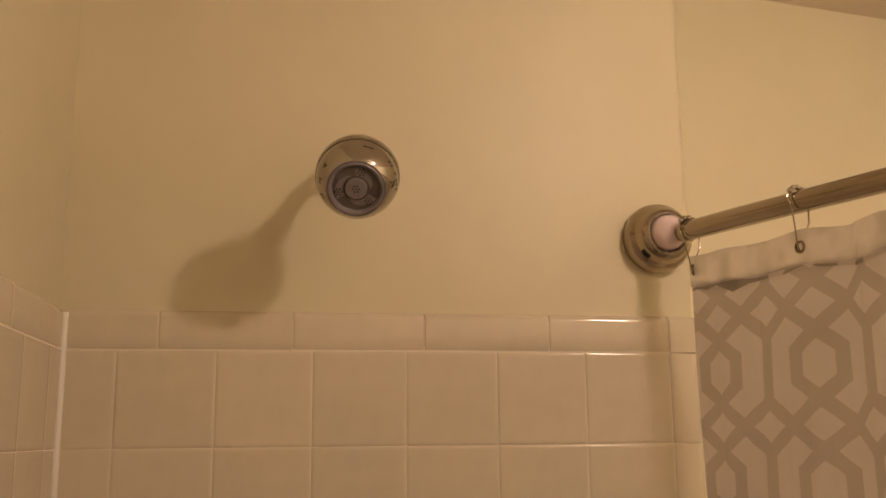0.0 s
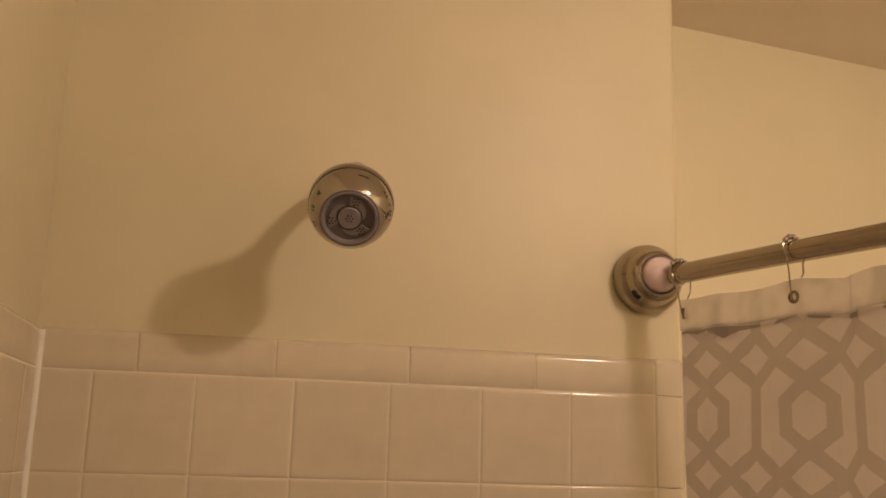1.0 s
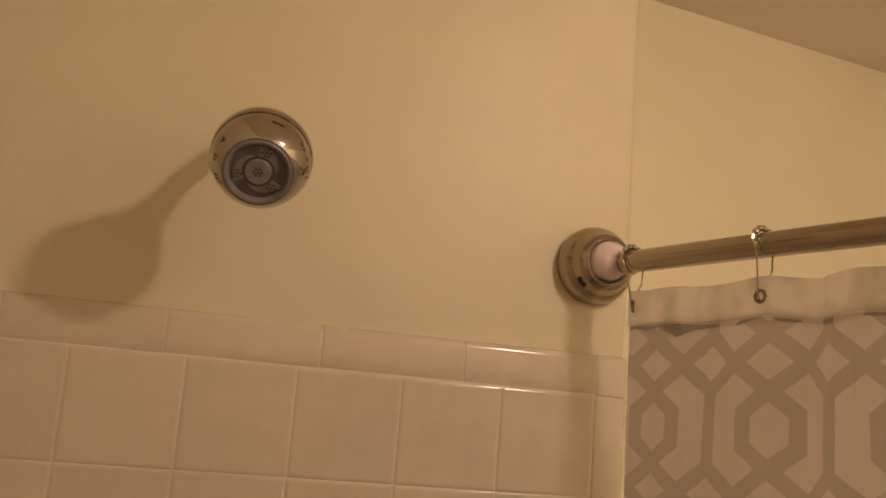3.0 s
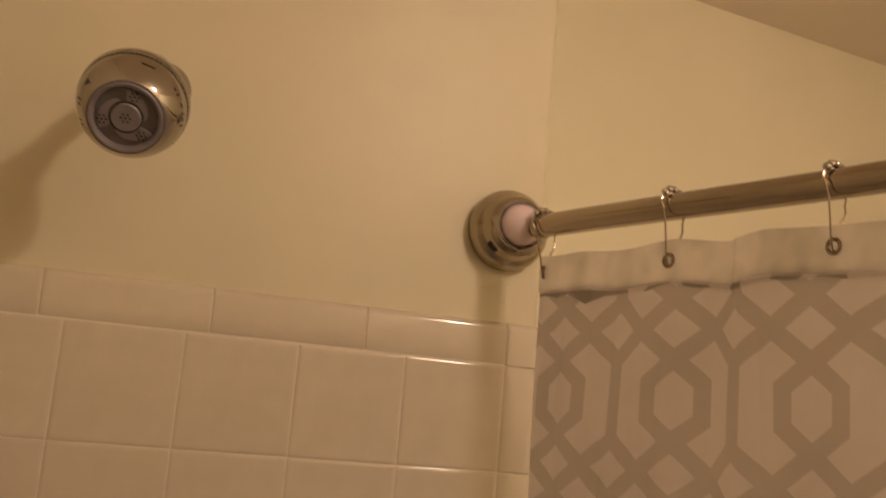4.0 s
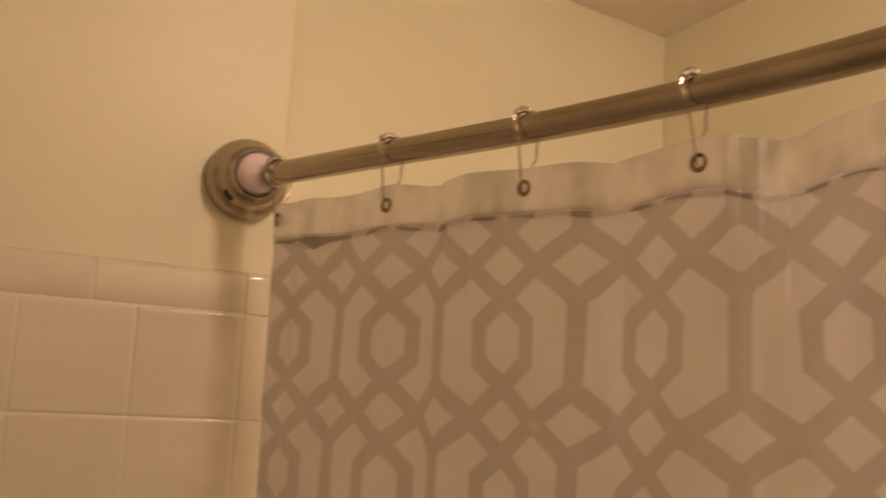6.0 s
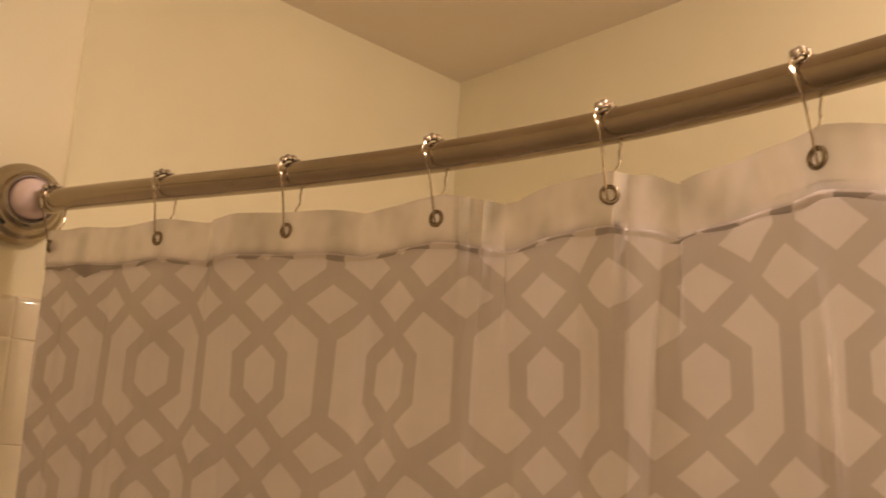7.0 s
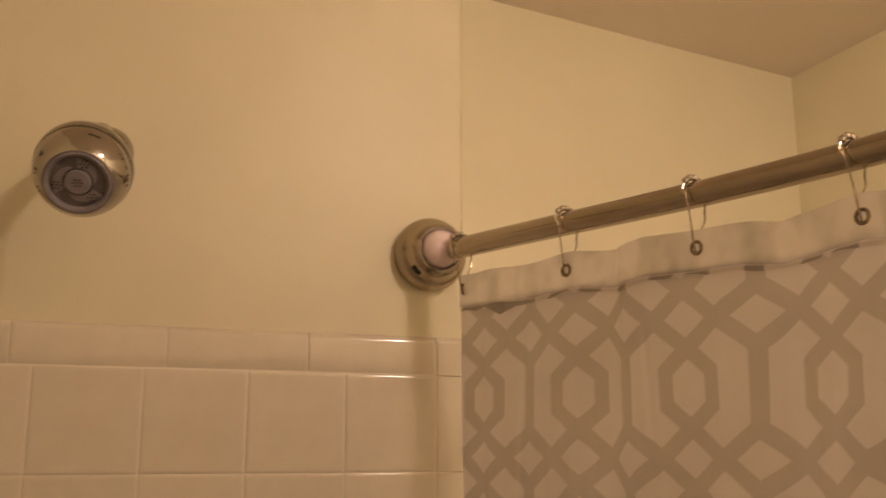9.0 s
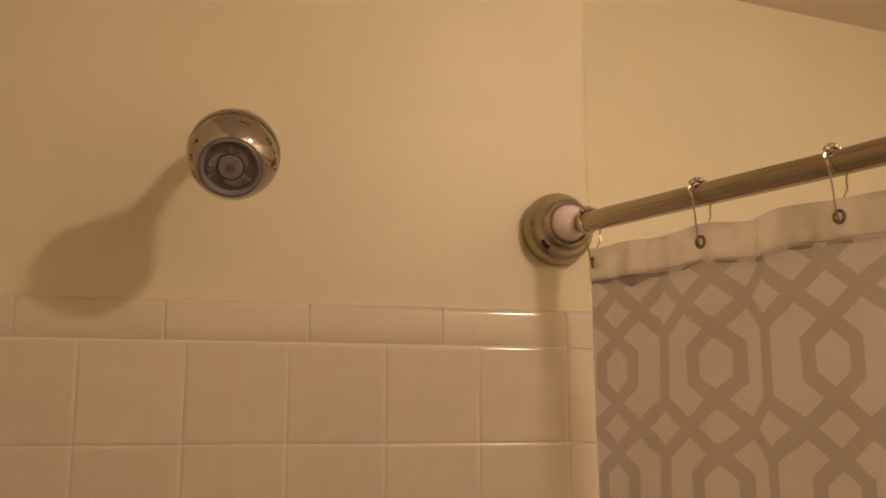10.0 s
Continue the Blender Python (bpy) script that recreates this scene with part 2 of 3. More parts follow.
# ---- the room ----
BACK_Y = -1.585
corner = [(0.697 - 0.008 + 0.008 * math.sin(radians(a)), 0.006 + 0.008 - 0.008 * math.cos(radians(a))) for a in range(0, 91, 15)]
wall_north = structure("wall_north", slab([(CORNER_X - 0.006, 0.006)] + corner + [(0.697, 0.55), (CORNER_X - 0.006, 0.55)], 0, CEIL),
                       PAINT_DIMMED, "cream painted shower wall above pale glazed tiles, rounded outer corner", "wall", smooth=True)
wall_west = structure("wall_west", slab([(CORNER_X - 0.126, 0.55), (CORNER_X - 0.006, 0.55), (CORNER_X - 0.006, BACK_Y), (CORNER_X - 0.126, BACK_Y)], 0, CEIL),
                      PAINT_DIMMED, "cream painted long tub wall above pale glazed tiles", "wall")
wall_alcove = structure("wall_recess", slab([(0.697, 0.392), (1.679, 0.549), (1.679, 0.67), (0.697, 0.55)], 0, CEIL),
                        PAINT_LIT, "cream painted bathroom wall set back behind the shower wall", "wall")
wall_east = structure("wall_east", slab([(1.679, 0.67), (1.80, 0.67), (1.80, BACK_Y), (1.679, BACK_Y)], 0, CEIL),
                      PAINT_LIT, "plain cream painted bathroom wall", "wall")
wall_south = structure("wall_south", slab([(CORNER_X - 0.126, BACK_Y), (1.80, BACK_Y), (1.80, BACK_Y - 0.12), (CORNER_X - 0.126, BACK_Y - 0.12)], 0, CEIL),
                       PAINT_LIT, "plain cream painted end wall", "wall")
ceiling = structure("ceiling", slab([(CORNER_X - 0.126, 0.67), (1.80, 0.67), (1.80, BACK_Y - 0.12), (CORNER_X - 0.126, BACK_Y - 0.12)], CEIL, CEIL + 0.1),
                    CEIL_PAINT, "flat painted bathroom ceiling, slightly darker than the walls", "ceiling")
floor = structure("floor", slab([(CORNER_X - 0.126, 0.67), (1.80, 0.67), (1.80, BACK_Y - 0.12), (CORNER_X - 0.126, BACK_Y - 0.12)], -0.1, 0),
                  FLOOR_MAT, "plain beige floor", "floor")

# ---- ceiling lamp: the one light of the room ----
lamp = base("ceiling_light", pose(*LAMP), "small round flush ceiling light with a glowing opal dome", "lamp")
part("lamp_base", lathe([(0.0, 0.0), (0.108, 0.0), (0.108, -0.012), (0.102, -0.017), (0.092, -0.018), (0.090, -0.012), (0.0, -0.012)], 48, False), CEIL_PAINT, lamp, "white trim ring")
OPAL, nt, p = nodes_of("glowing_opal_glass")
p.inputs["Base Color"].default_value = (0.8, 0.75, 0.65, 1)
p.inputs["Emission Color"].default_value = (1.0, 0.754, 0.580, 1)
p.inputs["Emission Strength"].default_value = 276.0
part("diffuser", lathe([(0.0400, -0.0125), (0.0450, -0.028), (0.045, -0.046), (0.038, -0.059), (0.0225, -0.067), (0.0, -0.070)], 40, False), OPAL, lamp)


# ---- shower head ----
def shower_head():
    face = Vector((0.2543, -0.1911, 1.9778))
    az, tilt = radians(7.6), radians(36.3)
    axis = Vector((-math.sin(az) * math.cos(tilt), -math.cos(az) * math.cos(tilt), -math.sin(tilt)))
    turn = (-axis).to_track_quat("Z", "Y").to_matrix().to_4x4() @ Matrix.Scale(0.976, 4)
    top = base("showerhead", Matrix.Translation(face) @ turn, "round chrome shower head with recessed grey spray face", "shower head")
    inv = (Matrix.Translation(face) @ turn).inverted()
    body = part("body", lathe([(0.0290, -0.0010), (0.0312, 0.0002), (0.0352, 0.0055), (0.0402, 0.013), (0.0428, 0.020), (0.0439, 0.0255), (0.0440, 0.0264), (0.0428, 0.0268), (0.0428, 0.0325), (0.0446, 0.0330),
                              (0.0452, 0.0350), (0.0452, 0.039), (0.0440, 0.044), (0.0405, 0.051), (0.0350, 0.059), (0.0285, 0.067), (0.0225, 0.073), (0.0180, 0.078), (0.0, 0.078)], 96, False),
                CHROME, top)
    ring = bmesh.new()
    for i in range(144):
        a = 2 * math.pi * (i // 2 + 0.5 * (i % 2)) / 72
        m = Matrix.Rotation(a, 4, "Z") @ Matrix.Translation((0.0434, 0, 0.0283 + 0.0028 * (i % 2)))
        bmesh.ops.create_cube(ring, size=1, matrix=m @ Matrix.Diagonal((0.0024, 0.0020, 0.0018, 1)))
    part("knurled_ring", ring, CHROME, top, "ribbed chrome adjusting ring", smooth=False)
    part("face_rim", lathe([(0.0292, 0.001), (0.0292, -0.0020), (0.0284, -0.0028), (0.0266, -0.0024), (0.0252, -0.0004), (0.0246, 0.0030)], 80, False), PALE_PLASTIC, top, "pale grey rounded rim")
    part("rim_seam", lathe([(0.0308, 0.0002), (0.0306, -0.0012), (0.0292, -0.0016), (0.0290, 0.000)], 80, False), GREY_PLASTIC, top)
    plate = part("spray_plate", lathe([(0.0250, 0.0020), (0.0, 0.0020)], 64, False), GREY_PLASTIC, top, "dark grey recessed spray plate")
    part("centre_disc", lathe([(0.0118, 0.0020), (0.0118, -0.0006), (0.0108, -0.0016), (0.0, -0.0018)], 48, False), PALE_PLASTIC, plate)
    part("centre_seam", lathe([(0.0129, 0.0016), (0.0129, 0.0006), (0.0120, 0.0006), (0.0120, 0.0016)], 48, False), MARK, plate)
    for k in range(3):
        # a swirl blade: wide at its head, tapering round the centre
        bm, n = bmesh.new(), 18
        rows = []
        for i in range(n + 1):
            f = i / n
            a = radians(90 + 120 * k + 100 * f)
            ri = 0.0133 + 0.0002 * f
            ro = ri + 0.0104 * max(1 - f, 0.0) ** 0.75 + 0.0004
            z = -0.0002 + 0.0012 * f
            rows.append([bm.verts.new((r * math.cos(a), r * math.sin(a), zz)) for r, zz in ((ri, 0.0020), (ri + 0.0003, z), (ro - 0.0004, z), (ro, 0.0020))])
        for a, b in zip(rows, rows[1:]):
            for j in range(3):
                bm.faces.new((a[j], a[j + 1], b[j + 1], b[j]))
        bm.faces.new(rows[0])
        part("swirl_blade", bm, PALE_PLASTIC, plate)
    groups = [(0, 0, -0.0019)] + [(0.0188 * math.cos(radians(109 + 120 * k)), 0.0188 * math.sin(radians(109 + 120 * k)), -0.0003) for k in range(3)]
    bm = bmesh.new()
    bmesh.ops.create_cone(bm, cap_ends=True, segments=10, radius1=0.00085, radius2=0.00085, depth=0.0012)
    jet = mesh_from("nozzle", bm, BLACK)
    for gx, gy, gz in groups:
        for i in range(7):
            a, r = 2 * math.pi * i / 6, (0.0 if i == 6 else 0.0034)
            ob = new("nozzle", jet)
            ob.parent = plate
            ob.matrix_basis = pose(gx + r * math.cos(a), gy + r * math.sin(a), gz)
    # spray-setting marks printed round the bell, kept as plain bars
    marks = [(10, 0.0018, 0.0050), (4, 0.0014, 0.0040), (-16, 0.0014, 0.0044), (-22, 0.0012, 0.0036)]
    marks += [(108, 0.0110, 0.0008), (146, 0.0030, 0.0010), (153, 0.0022, 0.0024), (166, 0.0034, 0.0009), (176, 0.0020, 0.0030), (182, 0.0034, 0.0010), (190, 0.0016, 0.0032)]
    for ang, w, h in marks:
        z = 0.0105 if ang < 60 else 0.0165
        bm = bmesh.new()
        bmesh.ops.create_cube(bm, size=1, matrix=Matrix.Diagonal((0.0006, w, h, 1)))
        part("setting_mark", bm, MARK, body, m=Matrix.Rotation(radians(ang), 4, "Z") @ Matrix.Translation((0.0385 if ang < 60 else 0.0418, 0, z)) @ Matrix.Rotation(radians(30 if ang < 60 else 22), 4, "Y"))
    bm = bmesh.new()
    bmesh.ops.create_cone(bm, cap_ends=True, segments=3, radius1=0.0034, radius2=0.0034, depth=0.0006, matrix=Matrix.Rotation(radians(90), 4, "Y") @ Matrix.Rotation(radians(180), 4, "Z"))
    part("setting_mark", bm, MARK, body, m=Matrix.Rotation(radians(34), 4, "Z") @ Matrix.Translation((0.0388, 0, 0.0108)) @ Matrix.Rotation(radians(30), 4, "Y"), smooth=False)
    part("neck", lathe([(0.0185, 0.077), (0.0150, 0.082), (0.0132, 0.086), (0.0120, 0.089)], 40, False), CHROME, top)
    # swivel nut and bent arm to the wall
    neck = inv @ Vector((0.2665, -0.125, 2.031))
    back = (inv.to_3x3() @ Vector((0.16, 0.80, 0.42))).normalized()
    q = back.to_track_quat("Z", "Y").to_matrix().to_4x4()
    part("swivel_nut", lathe([(0.0, -0.012), (0.0125, -0.012), (0.0138, -0.007), (0.0142, 0.0), (0.0138, 0.006), (0.0125, 0.010), (0.0110, 0.013), (0.0, 0.013)], 48, False), CHROME, top, m=Matrix.Translation(neck) @ q)
    bend = [(0.0, 2.066), (0.050, 2.066), (0.085, 2.060), (0.110, 2.047), (0.128, 2.030)]
    pts = [inv @ Vector((0.277 - 0.075 * d, 0.004 - d, spline(bend, d))) for d in (0.128 * i / 16 for i in range(17))]
    part("arm", tube(pts, 0.0105, 16), CHROME, top)
    part("wall_escutcheon", lathe([(0.0285, 0.0), (0.0287, 0.003), (0.0278, 0.0075), (0.0250, 0.0125), (0.0205, 0.0165), (0.0150, 0.0190), (0.0105, 0.0200)], 40, False), CHROME, top,
         m=inv @ pose(0.277, 0.006, 2.064, 90))


shower_head()


# ---- curved rod ----
ROD_KNOTS = [(-0.05, 0.637), (0.0, 0.650), (0.067, 0.6635), (0.220, 0.7190), (0.363, 0.7735), (0.509, 0.8180), (0.657, 0.8470), (0.7925, 0.8545)]
ROD_KNOTS = ROD_KNOTS + [(1.585 - y, x) for y, x in ROD_KNOTS[-2::-1]]
N_ROD = 400
ROD_PTS = []
for i in range(N_ROD + 1):
    d = 0.0 + 1.579 * i / N_ROD
    ROD_PTS.append(Vector((spline(ROD_KNOTS, d), -d, ROD_Z)))
ROD_S = [0.0]
for a, b in zip(ROD_PTS, ROD_PTS[1:]):
    ROD_S.append(ROD_S[-1] + (b - a).length)


def on_rod(s):
    """Point and tangent of the rod's axis at arc length s from the shower wall."""
    i = min(max(int(np.searchsorted(ROD_S, s)) - 1, 0), N_ROD - 1)
    f = (s - ROD_S[i]) / (ROD_S[i + 1] - ROD_S[i])
    t = (ROD_PTS[min(i + 3, N_ROD)] - ROD_PTS[max(i - 2, 0)]).normalized()
    return ROD_PTS[i].lerp(ROD_PTS[i + 1], f), t


ROD_LEN = ROD_S[-1]


def rod_end(parent, m):
    """Stepped wall flange with its swivel ball; local z leaves the wall."""
    fl = part("wall_flange", lathe([(0.0428, 0.0), (0.0438, 0.0020), (0.0440, 0.0100), (0.0432, 0.0145), (0.0415, 0.0185), (0.0390, 0.0222), (0.0364, 0.0252), (0.0348, 0.0280),
                              (0.0340, 0.0312), (0.0331, 0.0350), (0.0312, 0.0385), (0.0285, 0.0415), (0.0252, 0.0430)], 80, False), NICKEL, parent, "stepped brushed nickel flange", m=m)
    part("flange_lip", lathe([(0.0250 + 0.0023 * math.cos(radians(a)), 0.0437 + 0.0032 * math.sin(radians(a))) for a in range(0, 361, 30)], 64, False), CHROME, fl, "bright polished ring round the ball")
    part("set_screw", lathe([(0.0034, -0.002), (0.0034, 0.0008), (0.0026, 0.0012), (0.0022, 0.0004), (0.0, 0.0004)], 20, False), BLACK, fl,
         m=Matrix.Rotation(radians(-46), 4, "Z") @ Matrix.Translation((0.0, -0.0342, 0.0305)) @ Matrix.Rotation(radians(62), 4, "X") @ Matrix.Diagonal((2.0, 1.3, 1.0, 1)))
    part("swivel_ball", ball(0.0222, (0, 0, 0.0425), 40, 24), PINK_PLASTIC, parent, "pale pink plastic swivel ball", m=m)


def rod():
    top = base("shower_curtain_rod", pose(0.65, 0, ROD_Z), "curved brushed nickel shower curtain rod on swivelling wall flanges", "curtain rod")
    off = Matrix.Translation((-0.65, 0, -ROD_Z))
    part("rod_tube", tube([off @ p for p, s in zip(ROD_PTS, ROD_S) if 0.066 < s < ROD_LEN - 0.066], ROD_R, 28), NICKEL, top)
    for s0, sgn in ((0.0, 1), (ROD_LEN, -1)):
        p, t = on_rod(s0 + sgn * 0.058)
        m = off @ Matrix.Translation(p) @ (t * sgn).to_track_quat("Z", "Y").to_matrix().to_4x4()
        part("rod_collar", lathe([(0.0, -0.006), (0.0098, -0.006), (0.0108, 0.0), (0.0112, 0.004), (0.0136, 0.0055), (0.0140, 0.009), (0.0132, 0.0120), (0.0122, 0.014), (0.0, 0.014)], 40, False), NICKEL, top, m=m)
    rod_end(top, off @ pose(0.6505, 0.006, ROD_Z + 0.0035, 90))
    rod_end(top, off @ pose(0.650, BACK_Y, ROD_Z + 0.004, -90))


rod()

# ---- curtain ----
HOOK_S = [0.0690, 0.2322, 0.3850, 0.5375, 0.6915, 0.8335, 0.972, 1.118, 1.262, 1.40, 1.515, 1.595]
GROM_LEAN = [0.001, -0.003, -0.002, 0.001, 0.004, 0.007, 0.004, -0.003, 0.002, -0.002, 0.003, 0.0]
GROM_Z = 1.9235
TOP_Z, BAND_Z = GROM_Z + 0.0180, GROM_Z - 0.0190
CURTAIN_A, CURTAIN_B = 0.060, 1.615
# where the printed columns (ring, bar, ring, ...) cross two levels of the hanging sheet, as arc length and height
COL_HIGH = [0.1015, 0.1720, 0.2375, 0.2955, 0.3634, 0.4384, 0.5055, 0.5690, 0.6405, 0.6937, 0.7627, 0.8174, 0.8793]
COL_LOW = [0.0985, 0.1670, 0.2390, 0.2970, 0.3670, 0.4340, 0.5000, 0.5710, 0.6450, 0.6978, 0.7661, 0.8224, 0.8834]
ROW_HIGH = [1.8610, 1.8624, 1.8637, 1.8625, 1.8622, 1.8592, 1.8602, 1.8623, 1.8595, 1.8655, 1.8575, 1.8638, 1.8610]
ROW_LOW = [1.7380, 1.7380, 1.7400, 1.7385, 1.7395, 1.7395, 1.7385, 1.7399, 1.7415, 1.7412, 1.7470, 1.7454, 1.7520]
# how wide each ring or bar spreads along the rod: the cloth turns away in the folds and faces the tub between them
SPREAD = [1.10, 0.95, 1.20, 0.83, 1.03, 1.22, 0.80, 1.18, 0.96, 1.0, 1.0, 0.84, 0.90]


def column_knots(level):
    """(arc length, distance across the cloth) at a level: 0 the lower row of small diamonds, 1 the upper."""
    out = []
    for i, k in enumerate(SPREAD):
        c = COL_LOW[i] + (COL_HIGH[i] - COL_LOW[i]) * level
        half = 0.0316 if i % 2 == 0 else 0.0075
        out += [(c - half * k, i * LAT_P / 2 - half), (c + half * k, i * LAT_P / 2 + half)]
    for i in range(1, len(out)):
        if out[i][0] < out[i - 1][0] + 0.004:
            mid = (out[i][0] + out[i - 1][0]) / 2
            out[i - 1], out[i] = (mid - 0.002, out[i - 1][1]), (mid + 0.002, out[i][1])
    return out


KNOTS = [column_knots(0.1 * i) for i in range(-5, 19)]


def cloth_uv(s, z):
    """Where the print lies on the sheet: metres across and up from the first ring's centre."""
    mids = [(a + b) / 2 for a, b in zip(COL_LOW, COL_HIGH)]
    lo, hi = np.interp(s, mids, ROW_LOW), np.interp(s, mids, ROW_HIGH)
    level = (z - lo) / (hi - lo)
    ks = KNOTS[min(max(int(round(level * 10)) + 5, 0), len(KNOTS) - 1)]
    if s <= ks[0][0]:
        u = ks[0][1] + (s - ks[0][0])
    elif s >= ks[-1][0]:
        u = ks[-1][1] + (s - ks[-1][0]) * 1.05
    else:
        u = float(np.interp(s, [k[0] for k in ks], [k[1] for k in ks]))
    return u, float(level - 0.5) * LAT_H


def header_pleat(s):
    """Flat facets and kinks of the stiff header between the hooks."""
    knots = [(0.0, 0.0), (0.10, 0.001), (0.20, 0.001), (0.236, 0.0), (0.289, 0.0045), (0.297, 0.0005), (0.33, -0.003), (0.38, 0.0), (0.45, -0.002), (0.488, -0.003), (0.533, 0.003),
             (0.552, 0.0), (0.563, -0.003), (0.568, 0.005), (0.580, 0.005), (0.584, -0.001), (0.588, 0.005), (0.602, 0.004), (0.608, -0.005), (0.645, -0.006), (0.690, -0.004), (0.697, -0.004),
             (0.701, 0.005), (0.744, 0.003), (0.750, -0.006), (0.775, -0.004), (0.779, -0.003), (0.803, -0.004), (0.828, -0.001), (0.845, -0.003), (0.90, -0.004), (0.955, -0.002)]
    i = max(j for j in range(len(knots)) if knots[j][0] <= s)
    if i == len(knots) - 1:
        return 0.004 * noise.noise((s * 22.0, 0.0, 4.0))
    f = (s - knots[i][0]) / (knots[i + 1][0] - knots[i][0])
    f = min(max((f - 0.12) / 0.76, 0.0), 1.0)
    return knots[i][1] + (knots[i + 1][1] - knots[i][1]) * f


def creases(s, z):
    """A few narrow sharp creases left from packing, slanting down the sheet."""
    d = 0.0
    for s0, lean, z1, z0, a in ((0.832, 0.09, 1.87, 1.60, 0.0042), (0.895, -0.50, 1.91, 1.80, 0.0036), (0.862, 0.10, 1.78, 1.40, -0.0018), (0.70, 0.05, 1.89, 1.60, 0.0020),
                               (0.735, -0.03, 1.90, 1.40, -0.0022), (0.318, 0.04, 1.90, 1.45, 0.0018), (0.163, -0.05, 1.90, 1.50, 0.0018), (0.48, 0.06, 1.88, 1.55, -0.0015), (0.97, 0.08, 1.85, 1.45, 0.002)):
        if z0 < z < z1:
            w = abs(s - s0 - lean * (1.9 - z)) / 0.0060
            d += a * max(0.0, 1 - w) * min(1.0, (z1 - z) / 0.04, (z - z0) / 0.08)
    return d


def fold_depth(s, z):
    """Outward offset of the hanging sheet: shallow folds that grow downwards, held at the hooks."""
    stiff = max(0.0, 1 - max(TOP_Z - z - 0.03, 0.0) / 0.11)
    ridge = 1 - abs(noise.noise((s * 26.0 + z * 2.2, z * 1.3, 1.7))) * 2
    small = 0.0016 * ridge * ridge + 0.0011 * noise.noise((s * 60.0 - z * 5.0, z * 4.0, 2.2))
    drop = max(TOP_Z - z, 0.0)
    grow = 0.35 + min(drop / 0.35, 1.6)
    n = 0.0055 * math.sin(2 * math.pi * s / 0.150 + 0.6) + 0.0035 * math.sin(2 * math.pi * s / 0.093 + 2.1) + 0.0022 * math.sin(2 * math.pi * s / 0.041 + drop * 3)
    n += 0.0045 * noise.noise((s * 9.0, z * 2.0, 0.3))
    crease = sum(a * math.exp(-((s - c) / w) ** 2) for c, w, a in ((0.705, 0.016, 0.010), (0.735, 0.014, -0.008), (0.300, 0.012, -0.006), (0.560, 0.018, 0.007), (0.180, 0.013, -0.005)))
    return 0.45 * (n * grow + crease * (0.7 + 0.5 * min(drop / 0.2, 1))) + header_pleat(s) * stiff + small * (1 - 0.6 * stiff) + creases(s, z) + 0.006 - 0.004 * min(drop, 0.8)


SPAN_SAG = [0.003, 0.003, 0.0085, 0.0120, 0.0165, 0.013, 0.008, 0.007, 0.009, 0.006, 0.005]


def header_lift(s):
    """The top edge sags between the hooks, each span by its own amount."""
    hs = [h + d for h, d in zip(HOOK_S, GROM_LEAN)]
    if s <= hs[0] or s >= hs[-1]:
        return -0.001
    i = max(j for j in range(len(hs) - 1) if hs[j] <= s)
    f = (s - hs[i]) / (hs[i + 1] - hs[i])
    peak = (0.5, 0.36, 0.55, 0.50, 0.38, 0.5, 0.45, 0.6, 0.4, 0.5, 0.5)[i]
    g = f / peak if f < peak else (1 - f) / (1 - peak)
    step = 0.0015 * math.exp(-((s - 0.318) / 0.020) ** 2) * (1 if s > 0.291 else 0.25)
    kink = -0.0030 * math.exp(-((s - 0.742) / 0.012) ** 2) - 0.0025 * math.exp(-((s - 0.607) / 0.014) ** 2)
    return -SPAN_SAG[i] * g ** 1.2 + step + kink + 0.0012 * math.sin(s * 61)


def edge_depth(s):
    """Depth of the loose folded strip under the header band."""
    return 0.0030 + 0.0042 * max(0.0, 1 - abs(s - 0.088) / 0.016) + 0.0120 * max(0.0, 1 - abs(s - 0.130) / 0.024) + 0.0012 * math.sin(s * 47) + 0.0010 * math.sin(s * 131)


def sheet(z_hi, z_lo, rows, push, s0=CURTAIN_A, s1=CURTAIN_B, step=0.0024, mirror=False):
    bm = bmesh.new()
    uvl = bm.loops.layers.uv.new("cloth")
    n = int((s1 - s0) / step)
    grid, uvs = [], {}
    for j in range(rows + 1):
        f = j / rows
        row = []
        for i in range(n + 1):
            s = s0 + (s1 - s0) * i / n
            z = z_hi + ((z_hi - edge_depth(s) if mirror else z_lo) - z_hi) * (f if rows < 12 else f ** 1.8)
            lift = header_lift(s) * max(0.0, 1 - (TOP_Z - z) / 0.30)
            p, t = on_rod(min(max(s + 0.03 * max(TOP_Z - z, 0.0) * max(0.0, 1 - (s - s0) / 0.05), 0.0), ROD_LEN - 1e-4))
            out = Vector((-t.y, t.x, 0))
            v = bm.verts.new(Vector((p.x, p.y, z + lift)) + out * (fold_depth(s, z) - push))
            uvs[v] = cloth_uv(s, (2 * z_hi - z if mirror else z) + lift)
            row.append(v)
        grid.append(row)
    for a, b in zip(grid, grid[1:]):
        for i in range(n):
            fc = bm.faces.new((b[i], b[i + 1], a[i + 1], a[i]))
            for lp in fc.loops:
                lp[uvl].uv = uvs[lp.vert]
    return bm


def hook_frame(s):
    p, t = on_rod(s)
    return Matrix.Translation(p) @ Matrix.Rotation(math.atan2(t.y, t.x), 4, "Z")


